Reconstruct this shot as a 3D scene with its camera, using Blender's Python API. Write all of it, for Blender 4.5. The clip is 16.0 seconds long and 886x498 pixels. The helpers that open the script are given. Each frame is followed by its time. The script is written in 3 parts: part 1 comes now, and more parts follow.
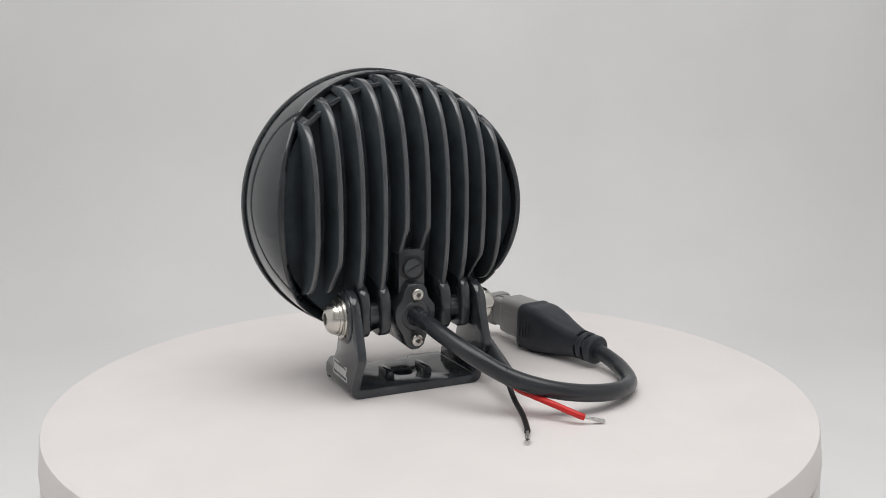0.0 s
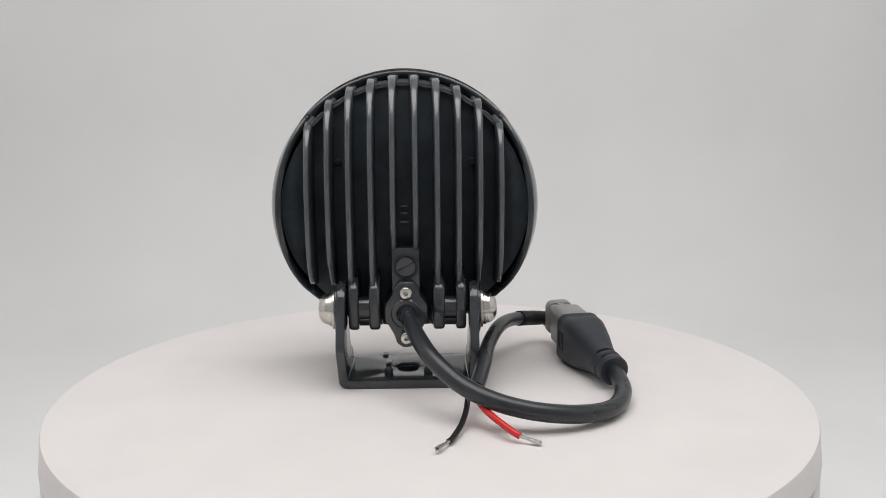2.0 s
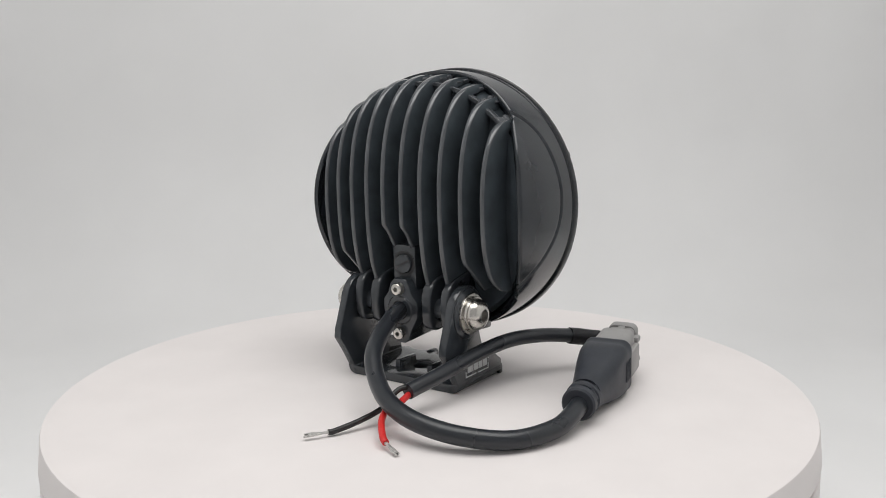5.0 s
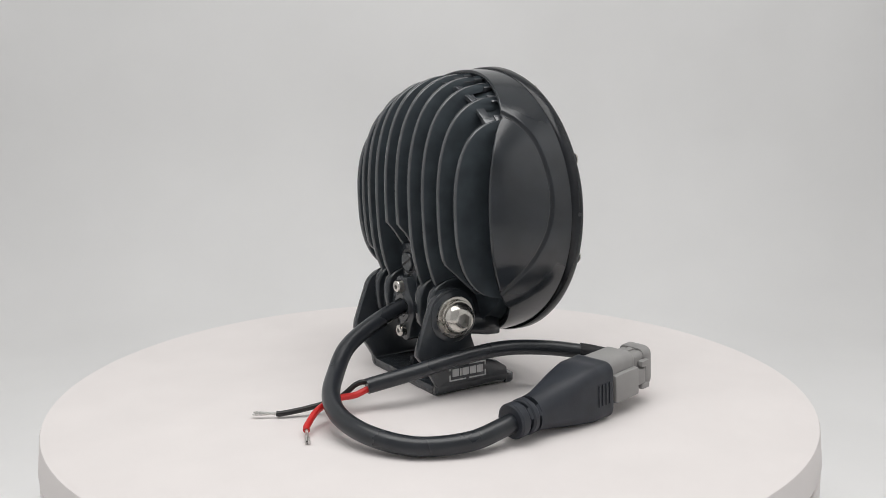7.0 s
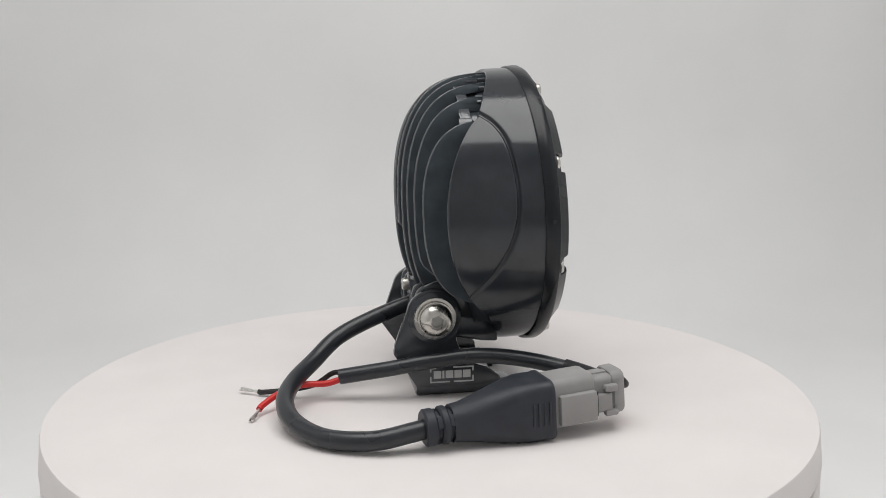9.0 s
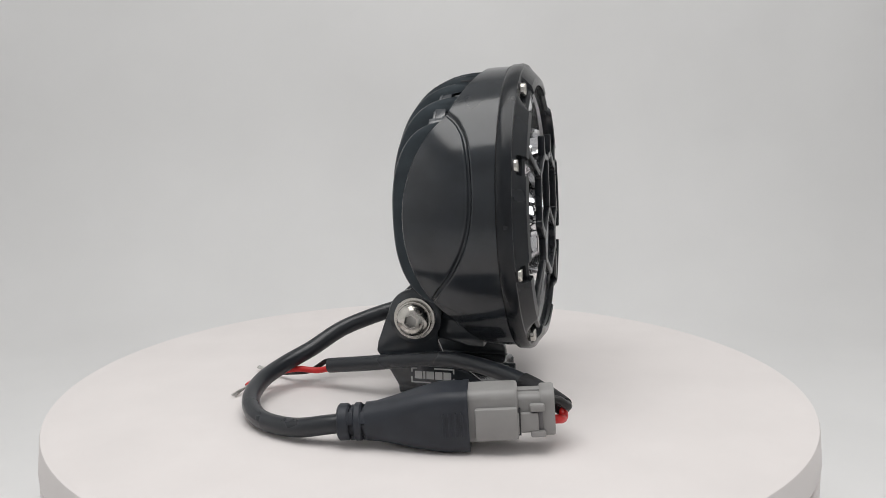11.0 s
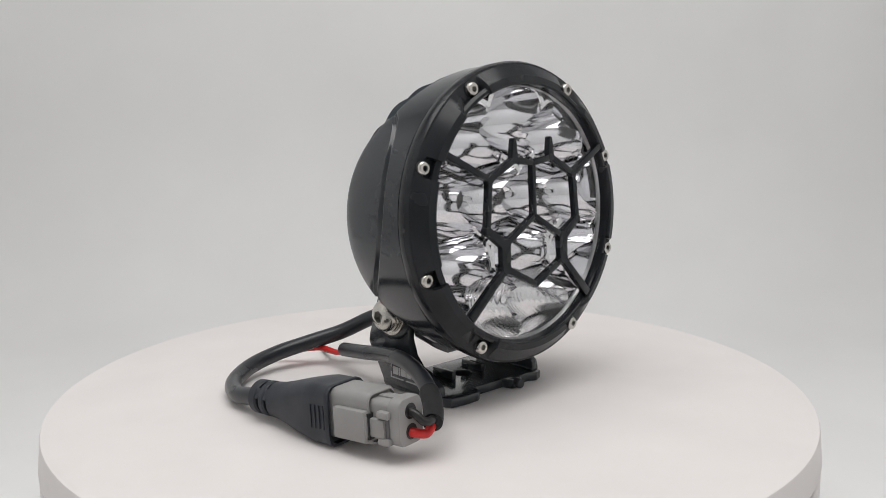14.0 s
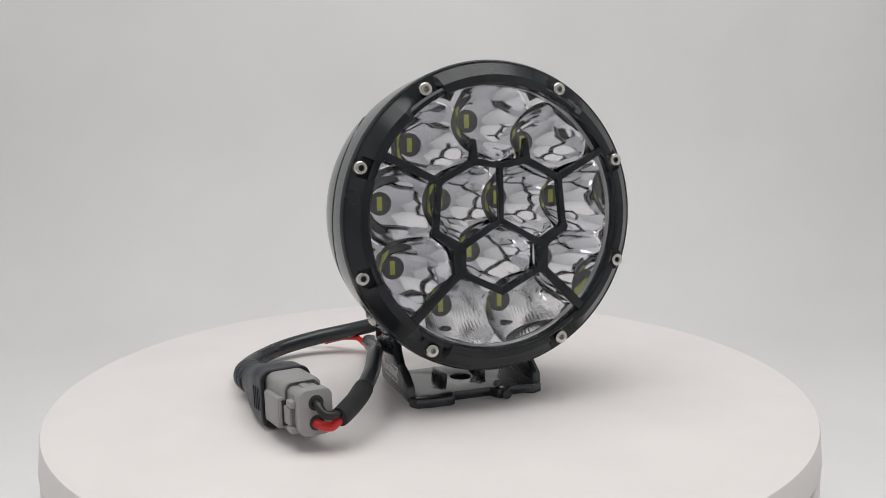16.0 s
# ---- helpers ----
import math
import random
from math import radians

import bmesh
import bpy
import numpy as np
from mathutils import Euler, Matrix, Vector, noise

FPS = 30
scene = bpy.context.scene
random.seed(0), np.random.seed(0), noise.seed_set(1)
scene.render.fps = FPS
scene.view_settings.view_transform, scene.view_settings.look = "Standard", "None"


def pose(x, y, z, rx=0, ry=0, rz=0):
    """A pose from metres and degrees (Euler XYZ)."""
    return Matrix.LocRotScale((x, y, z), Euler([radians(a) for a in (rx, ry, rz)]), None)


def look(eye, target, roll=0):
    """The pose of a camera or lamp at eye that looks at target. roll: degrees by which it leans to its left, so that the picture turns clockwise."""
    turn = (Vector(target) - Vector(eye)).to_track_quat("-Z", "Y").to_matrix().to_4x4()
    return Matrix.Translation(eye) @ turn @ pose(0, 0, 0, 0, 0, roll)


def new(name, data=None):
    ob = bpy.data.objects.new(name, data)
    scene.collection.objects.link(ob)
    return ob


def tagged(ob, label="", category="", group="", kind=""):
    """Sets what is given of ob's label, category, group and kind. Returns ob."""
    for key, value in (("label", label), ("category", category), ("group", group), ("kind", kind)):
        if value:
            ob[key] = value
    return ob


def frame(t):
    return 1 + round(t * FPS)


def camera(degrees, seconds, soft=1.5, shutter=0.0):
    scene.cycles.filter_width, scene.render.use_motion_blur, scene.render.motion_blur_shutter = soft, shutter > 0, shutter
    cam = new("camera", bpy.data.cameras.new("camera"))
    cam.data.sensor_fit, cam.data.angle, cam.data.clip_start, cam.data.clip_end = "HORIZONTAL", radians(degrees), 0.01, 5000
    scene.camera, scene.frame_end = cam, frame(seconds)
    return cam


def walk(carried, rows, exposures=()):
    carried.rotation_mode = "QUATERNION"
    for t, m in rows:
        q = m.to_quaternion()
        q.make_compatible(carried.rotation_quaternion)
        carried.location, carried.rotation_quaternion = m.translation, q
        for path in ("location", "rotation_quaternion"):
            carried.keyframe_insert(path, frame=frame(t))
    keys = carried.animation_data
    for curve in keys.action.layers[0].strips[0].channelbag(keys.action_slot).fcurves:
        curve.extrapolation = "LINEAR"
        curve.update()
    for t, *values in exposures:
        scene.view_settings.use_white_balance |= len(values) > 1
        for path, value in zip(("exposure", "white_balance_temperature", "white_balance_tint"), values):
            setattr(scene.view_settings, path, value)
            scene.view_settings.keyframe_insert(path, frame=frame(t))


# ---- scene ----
# A still camera looks slightly down at a turntable; the table turns clockwise about the z axis.
cam = camera(53.25, 16.0, soft=0.7)
EYE = (0.0, -0.39, 0.125)
YAW, DOWN = radians(0.827), radians(9.225)
AIM = (EYE[0] + math.sin(YAW) * math.cos(DOWN), EYE[1] + math.cos(YAW) * math.cos(DOWN), EYE[2] - math.sin(DOWN))
walk(cam, [(0.0, look(EYE, AIM, -0.42)), (16.0, look(EYE, AIM, -0.42))], exposures=[(0.0, 0.02), (3.5, 0.05), (7.0, 0.08), (9.0, 0.04), (12.5, 0.01), (16.0, 0.01)])

# ---- light: one LED panel in the roof of a white photo tent ----
world = bpy.data.worlds.new("world")
world.use_nodes = True
world.node_tree.nodes["Background"].inputs["Color"].default_value = (0.8, 0.9, 1.0, 1)
world.node_tree.nodes["Background"].inputs["Strength"].default_value = 0.05
scene.world = world


def panel_light(x, y, z, sx, sy, watts, target, colour):
    lamp = bpy.data.lights.new("led_panel_light", "AREA")
    lamp.shape, lamp.size, lamp.size_y, lamp.energy, lamp.color = "RECTANGLE", sx, sy, watts, colour
    ob = new("led_panel_light", lamp)
    ob.matrix_world = look((x, y, z), target)
    return ob


panel_light(0.0, -0.14, 0.735, 0.78, 0.54, 4.15, (0.0, -0.14, 0.0), (1.0, 0.99, 0.975))


# ---- materials ----
def material(name, colour, rough=0.5, metal=0.0, vary=0.15, scale=60.0, bump=0.1, fine=900.0, spec=0.5, coat=0.0, smudge=0.0, trans=0.0):
    """A principled surface with two scales of variation: broad tone, fine grain relief, and smudges in the gloss."""
    m = bpy.data.materials.new(name)
    m.use_nodes = True
    nt = m.node_tree
    b = nt.nodes["Principled BSDF"]
    b.inputs["Roughness"].default_value, b.inputs["Metallic"].default_value = rough, metal
    b.inputs["Specular IOR Level"].default_value = spec
    b.inputs["Coat Weight"].default_value, b.inputs["Coat Roughness"].default_value = coat, 0.12
    b.inputs["Transmission Weight"].default_value = trans
    b.inputs["Base Color"].default_value = (*colour, 1)
    co = nt.nodes.new("ShaderNodeTexCoord")

    def tex(s, detail):
        n = nt.nodes.new("ShaderNodeTexNoise")
        n.inputs["Scale"].default_value, n.inputs["Detail"].default_value = s, detail
        nt.links.new(co.outputs["Object"], n.inputs["Vector"])
        return n

    if vary:
        n = tex(scale, 5)
        ramp = nt.nodes.new("ShaderNodeValToRGB")
        ramp.color_ramp.elements[0].position, ramp.color_ramp.elements[1].position = 0.3, 0.7
        ramp.color_ramp.elements[0].color = (*[c * (1 - vary) for c in colour], 1)
        ramp.color_ramp.elements[1].color = (*[min(1, c * (1 + vary)) for c in colour], 1)
        nt.links.new(n.outputs["Fac"], ramp.inputs["Fac"])
        nt.links.new(ramp.outputs["Color"], b.inputs["Base Color"])
    if smudge:
        n = tex(scale * 0.7, 6)
        r = nt.nodes.new("ShaderNodeMapRange")
        r.inputs["From Min"].default_value, r.inputs["From Max"].default_value = 0.35, 0.7
        r.inputs["To Min"].default_value, r.inputs["To Max"].default_value = rough, rough + smudge
        nt.links.new(n.outputs["Fac"], r.inputs["Value"])
        nt.links.new(r.outputs["Result"], b.inputs["Roughness"])
    if bump:
        n = tex(fine, 3)
        u = nt.nodes.new("ShaderNodeBump")
        u.inputs["Strength"].default_value, u.inputs["Distance"].default_value = bump, 0.0003
        nt.links.new(n.outputs["Fac"], u.inputs["Height"])
        nt.links.new(u.outputs["Normal"], b.inputs["Normal"])
    return m


PAPER = material("white_paper", (0.80, 0.80, 0.80), 0.9, vary=0.03, scale=6, bump=0.05, fine=500, spec=0.1)
# grey of the added front, set for the reflections it gives
FRONT_GREY = material("added_front_grey", (0.50, 0.50, 0.51), 0.9, vary=0.06, scale=5, bump=0.05, fine=400, spec=0.1)
TABLE = material("white_table_plastic", (0.793, 0.754, 0.743), 0.55, vary=0.025, scale=25, bump=0.04, fine=1500, spec=0.3, smudge=0.15)
GAP_SHADE = material("grey_gap_shade", (0.10, 0.11, 0.11), 0.8)
PAINT = material("black_powder_coat", (0.034, 0.039, 0.045), 0.10, vary=0.25, scale=90, bump=0.06, fine=1600, spec=0.70, smudge=0.08)
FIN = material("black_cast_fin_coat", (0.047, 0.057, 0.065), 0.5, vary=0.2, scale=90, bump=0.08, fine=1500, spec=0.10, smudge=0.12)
# the same coat with the panel's reflection painted in as a lighter colour
LIT_EDGE = material("lit_fin_edge_coat", (0.078, 0.084, 0.092), 0.13, vary=0.1, scale=140, bump=0.04, fine=1500, spec=0.8, smudge=0.05)
SATIN = material("satin_black_housing", (0.023, 0.027, 0.032), 0.11, vary=0.2, scale=60, bump=0.03, fine=2000, spec=0.60, smudge=0.05)
BEZEL = material("black_bezel_plastic", (0.012, 0.014, 0.017), 0.17, vary=0.2, scale=80, bump=0.06, fine=1800, spec=0.32, smudge=0.12)
RUBBER = material("black_cable_rubber", (0.022, 0.025, 0.030), 0.26, vary=0.10, scale=60, bump=0.015, fine=1800, spec=0.5, smudge=0.05)
BOOT = material("dark_boot_rubber", (0.028, 0.032, 0.041), 0.44, vary=0.15, scale=120, bump=0.15, fine=1500, spec=0.4, smudge=0.12)
SHRINK = material("black_shrink_tube", (0.016, 0.016, 0.018), 0.6, vary=0.2, scale=200, bump=0.3, fine=700, spec=0.35)
STEEL = material("stainless_steel", (0.60, 0.58, 0.54), 0.20, 1.0, vary=0.08, scale=150, bump=0.03, fine=1500, smudge=0.12)
# darker copy of the steel: shade inside the sockets put into the colour
SOCKET_SHADE = material("shaded_socket_steel", (0.46, 0.45, 0.43), 0.38, 1.0, vary=0.1, scale=300, bump=0.0)
TIN = material("tinned_copper", (0.70, 0.69, 0.67), 0.35, 1.0, vary=0.2, scale=800, bump=0.3, fine=3000)
CHROME = material("vacuum_chrome", (0.90, 0.90, 0.92), 0.06, 1.0, vary=0.02, scale=60, bump=0.03, fine=400)
FLUTED = material("fluted_chrome", (0.92, 0.92, 0.93), 0.09, 1.0, vary=0.03, scale=60, bump=0.05, fine=500)
RIM = material("dull_silver_rim", (0.45, 0.45, 0.46), 0.3, 1.0, vary=0.15, scale=200, bump=0.1, fine=900)
GREY = material("grey_connector_plastic", (0.30, 0.295, 0.29), 0.42, vary=0.06, scale=90, bump=0.1, fine=1600, spec=0.45, smudge=0.12)
RED = material("red_wire_insulation", (0.62, 0.020, 0.018), 0.38, vary=0.1, scale=200, bump=0.05)
BLACKWIRE = material("black_wire_insulation", (0.012, 0.011, 0.011), 0.4, vary=0.1, scale=200, bump=0.05)
PRINT = material("light_grey_print", (0.55, 0.56, 0.56), 0.5, vary=0.08, scale=400, bump=0.0)
PHOSPHOR = material("yellow_phosphor", (0.72, 0.76, 0.16), 0.5, vary=0.1, scale=500, bump=0.0)
# dark fill that paints shade into seams, pockets, slots and holes
RECESS_DARK = material("dark_recess_fill", (0.02, 0.02, 0.022), 0.5, vary=0.2, scale=300, bump=0.1)
SEAT = material("grey_led_seat", (0.13, 0.125, 0.13), 0.4, vary=0.15, scale=300, bump=0.05, spec=0.5)
GLASS = bpy.data.materials.new("clear_lens")
GLASS.use_nodes = True
gt = GLASS.node_tree
gt.nodes.remove(gt.nodes["Principled BSDF"])
g_clear, g_gloss, g_mix = (gt.nodes.new(k) for k in ("ShaderNodeBsdfTransparent", "ShaderNodeBsdfGlossy", "ShaderNodeMixShader"))
g_clear.inputs["Color"].default_value = (0.995, 0.995, 0.995, 1)
g_gloss.inputs["Roughness"].default_value = 0.01
g_mix.inputs["Fac"].default_value = 0.045
gt.links.new(g_clear.outputs["BSDF"], g_mix.inputs[1])
gt.links.new(g_gloss.outputs["BSDF"], g_mix.inputs[2])
gt.links.new(g_mix.outputs["Shader"], gt.nodes["Material Output"].inputs["Surface"])

# ---- mesh helpers; shapes are given in millimetres ----
MM = 0.001


def finish(bm, mat, name, smooth=40):
    bmesh.ops.remove_doubles(bm, verts=bm.verts, dist=0.002)
    bmesh.ops.recalc_face_normals(bm, faces=bm.faces)
    bmesh.ops.scale(bm, vec=(MM, MM, MM), verts=bm.verts)
    me = bpy.data.meshes.new(name)
    if smooth:
        for f in bm.faces:
            f.smooth = True
        for e in bm.edges:
            if len(e.link_faces) == 2 and e.calc_face_angle(0) > radians(smooth):
                e.smooth = False
    bm.to_mesh(me)
    bm.free()
    me.materials.append(mat)
    if mat.name == "stainless_steel":
        me.materials.append(SOCKET_SHADE)
    return me


def part(name, bm, mat, parent=None, label="", m=None, smooth=40):
    ob = new(name, finish(bm, mat, name, smooth))
    if parent:
        ob.parent = parent
    if m is not None:
        ob.matrix_basis = m
    return tagged(ob, label)


def lathe(profile, segs=48, a0=0.0, a1=360.0, closed=True, socket=None):
    """Turns a profile of (radius, y) about the y axis; angles run from +x towards +z. socket: indices of rings that are hexagonal."""
    bm = bmesh.new()
    full = abs(a1 - a0 - 360) < 1e-6
    count = segs if full else segs + 1
    rings = []
    for i in range(count):
        a = radians(a0 + (a1 - a0) * i / segs)
        ring = []
        for k, (r, y) in enumerate(profile):
            q = r
            if socket and k in socket:
                q = r * math.cos(radians(30)) / math.cos((a % radians(60)) - radians(30))
            ring.append(bm.verts.new((q * math.cos(a), y, q * math.sin(a))))
        rings.append(ring)
    n = len(profile)
    for i in range(count if full else count - 1):
        r0, r1 = rings[i], rings[(i + 1) % count]
        for k in range(n if closed else n - 1):
            j = (k + 1) % n
            vs = [r0[k], r0[j], r1[j], r1[k]]
            if profile[k][0] < 1e-6 and profile[j][0] < 1e-6:
                continue
            if profile[k][0] < 1e-6:
                vs = [r0[k], r0[j], r1[j]]
            elif profile[j][0] < 1e-6:
                vs = [r0[k], r0[j], r1[k]]
            bm.faces.new(vs)
    if not full and closed:
        bm.faces.new(rings[0])
        bm.faces.new(rings[-1])
    return bm


def prism(outline, lo, hi, axis="x", bevel=0.0, segs=2):
    """Extrudes an outline between lo and hi along an axis. x: outline in (y, z); y: (x, z); z: (x, y)."""
    bm = bmesh.new()

    def put(a, b, c):
        return {"x": (c, a, b), "y": (a, c, b), "z": (a, b, c)}[axis]

    v0 = [bm.verts.new(put(a, b, lo)) for a, b in outline]
    v1 = [bm.verts.new(put(a, b, hi)) for a, b in outline]
    bm.faces.new(v0)
    bm.faces.new(v1[::-1])
    for i in range(len(outline)):
        j = (i + 1) % len(outline)
        bm.faces.new((v0[i], v0[j], v1[j], v1[i]))
    if bevel:
        bmesh.ops.recalc_face_normals(bm, faces=bm.faces)
        sharp = [e for e in bm.edges if e.calc_face_angle(0) > radians(35)]
        bmesh.ops.bevel(bm, geom=sharp, offset=bevel, segments=segs, affect="EDGES", profile=0.5, clamp_overlap=True)
    return bm


def box(x0, x1, y0, y1, z0, z1, bevel=0.3, segs=2):
    return prism([(x0, y0), (x1, y0), (x1, y1), (x0, y1)], z0, z1, "z", bevel, segs)


def join(*meshes):
    """One bmesh out of several."""
    out = bmesh.new()
    for bm in meshes:
        tmp = bpy.data.meshes.new("tmp")
        bm.to_mesh(tmp)
        bm.free()
        out.from_mesh(tmp)
        bpy.data.meshes.remove(tmp)
    return out


def moved(bm, m):
    bmesh.ops.transform(bm, matrix=m, verts=bm.verts)
    return bm


def spline(points, per=10):
    p = [Vector(q) for q in points]
    p = [2 * p[0] - p[1]] + p + [2 * p[-1] - p[-2]]
    out = []
    for i in range(1, len(p) - 2):
        a, b, c, d = p[i - 1:i + 3]
        for k in range(per):
            t = k / per
            out.append(0.5 * (2 * b + (c - a) * t + (2 * a - 5 * b + 4 * c - d) * t * t + (-a + 3 * b - 3 * c + d) * t ** 3))
    return out + [p[-2]]


def tube(points, radius, sides=20, per=10, wobble=0.0):
    """A round cable along a smooth line; radius is a number or a function of 0..1."""
    line = spline(points, per)
    bm = bmesh.new()
    up = Vector((0, 0, 1))
    rings = []
    for i, q in enumerate(line):
        d = (line[min(i + 1, len(line) - 1)] - line[max(i - 1, 0)]).normalized()
        s = d.cross(up).normalized() if i == 0 else (s - d * s.dot(d)).normalized()
        u = s.cross(d)
        f = i / (len(line) - 1)
        r = radius(f) if callable(radius) else radius
        r *= 1 + wobble * noise.noise(q * 0.15)
        rings.append([bm.verts.new(q + (s * math.cos(2 * math.pi * k / sides) + u * math.sin(2 * math.pi * k / sides)) * r) for k in range(sides)])
    for a, b in zip(rings, rings[1:]):
        for k in range(sides):
            bm.faces.new((a[k], a[(k + 1) % sides], b[(k + 1) % sides], b[k]))
    bm.faces.new(rings[0][::-1])
    bm.faces.new(rings[-1])
    return bm


def arc(cy, cz, r, a0, a1, n):
    return [(cy + r * math.cos(radians(a0 + (a1 - a0) * i / n)), cz + r * math.sin(radians(a0 + (a1 - a0) * i / n))) for i in range(n + 1)]


def screw_mesh(r, h, socket, dome=False):
    """A socket-head screw along +y: head from 0 to h."""
    top = [(r, 0.0), (r, h * 0.7), (r * 0.95, h * 0.86), (r * 0.84, h * 0.97), (r * 0.76, h)] if not dome else [(r, 0.0), (r, h * 0.22), (r * 0.93, h * 0.5), (r * 0.78, h * 0.78), (r * 0.58, h * 0.95), (r * 0.48, h)]
    prof = [(0, 0)] + top + [(socket, h), (socket, h * 0.35), (0, h * 0.35)]
    k = len(prof)
    bm = lathe(prof, 36, closed=False, socket=(k - 3, k - 2))
    # faces inside the socket get the shaded steel
    for f in bm.faces:
        c = f.calc_center_median()
        if math.hypot(c.x, c.z) < socket * 1.03 and c.y > 0.3 * h and c.y < 0.97 * h:
            f.material_index = 1
    return bm


# ---- photo tent ----
TENT = (-0.53, 0.53, -0.70, 0.52, -0.075, 0.76)


def tent():
    x0, x1, y0, y1, z0, z1 = [v * 1000 for v in TENT]
    # floor and back in one sheet with a wide bend between them
    r = 190
    prof = [(y0, z0)] + [(y1 - r + r * math.sin(radians(a)), z0 + r - r * math.cos(radians(a))) for a in range(0, 91, 6)] + [(y1, z1)]
    back = [(y + (4 if i else 0), z - 4) for i, (y, z) in enumerate(prof)]
    sheet = prism(prof + back[::-1], x0, x1, "x")
    tagged(part("backdrop", sheet, PAPER), "seamless white paper backdrop sweeping up from the floor", kind="structure")
    tagged(part("wall_left", box(x0 - 6, x0, y0, y1 + 4, z0, z1, 0), PAPER, smooth=0), "white diffusing side of the photo tent", kind="structure")
    tagged(part("wall_right", box(x1, x1 + 6, y0, y1 + 4, z0, z1, 0), PAPER, smooth=0), "white diffusing side of the photo tent", kind="structure")
    tagged(part("ceiling", box(x0 - 6, x1 + 6, y0, y1 + 4, z1, z1 + 6, 0), PAPER, smooth=0), "white roof of the photo tent", kind="structure")
    # added front, out of view; its grey dims what the lamp reflects
    tagged(part("wall_front", box(x0, x1, y0 - 6, y0, z0, z1, 0), FRONT_GREY, smooth=0), "unseen grey front added behind the camera to tone reflections", kind="structure")


tent()

# ---- turntable ----
R_TABLE = 164.2


def turntable():
    disc_profile = [(0, 0.0), (R_TABLE - 1.0, 0.0), (R_TABLE - 0.3, -0.3), (R_TABLE, -1.0), (R_TABLE + 1.2, -12.8), (R_TABLE + 0.7, -13.4), (0, -13.4)]
    flip = Matrix.Rotation(radians(90), 4, "X")
    table = tagged(new("turntable"), "round matt white plastic turntable with a slowly turning plate", "turntable")
    # set-back ring in dark grey, coloured for the shadow under the plate
    gap = [(0, -13.6), (R_TABLE - 2.2, -13.6), (R_TABLE - 2.2, -15.6), (0, -15.6)]
    part("gap_ring", moved(lathe(gap, 120, closed=False), flip), GAP_SHADE, table, "dark ring painted as the shadow gap under the turning plate")
    body = [(0, -15.6), (R_TABLE + 0.4, -15.6), (R_TABLE + 1.0, -16.2), (R_TABLE + 1.4, -73.0), (R_TABLE - 1.0, -75.0), (0, -75.0)]
    part("base_body", moved(lathe(body, 120, closed=False), flip), TABLE, table)
    return part("top_plate", moved(lathe(disc_profile, 160, closed=False), flip), TABLE, table)


disc = turntable()

# ---- the work light ----
light = tagged(new("work_light"), "round black LED work light with finned back and U bracket", "work light")
LAMP = pose(-0.02966, 0.03892, 0.08084, 2.748, 0, 24.2)
FOOT = pose(-0.02914, 0.03915, 0.0, 0, 0, 23.6)


SHELL_Y = [8.6, 10.0, 14.0, 18.0, 22.0, 26.0, 30.0, 33.0, 37.0, 40.0, 43.0, 45.5, 48.0]
SHELL_R = [62.1, 62.2, 62.2, 62.1, 61.9, 61.7, 61.5, 61.1, 60.5, 59.8, 58.9, 58.1, 57.1]


SHELL_FIT = np.polyfit(SHELL_Y, SHELL_R, 4)


def shell_edge(x, z):
    """How far back the smooth shell reaches, from the plan of its rim."""
    if abs(z) < 41 and abs(x) > 40:
        return 31.0 + 16.3 * (1 - (abs(z) / 41) ** 2.2) ** 0.75
    return 19.0 + 12.0 * (min(abs(x), 45) / 45) ** 2


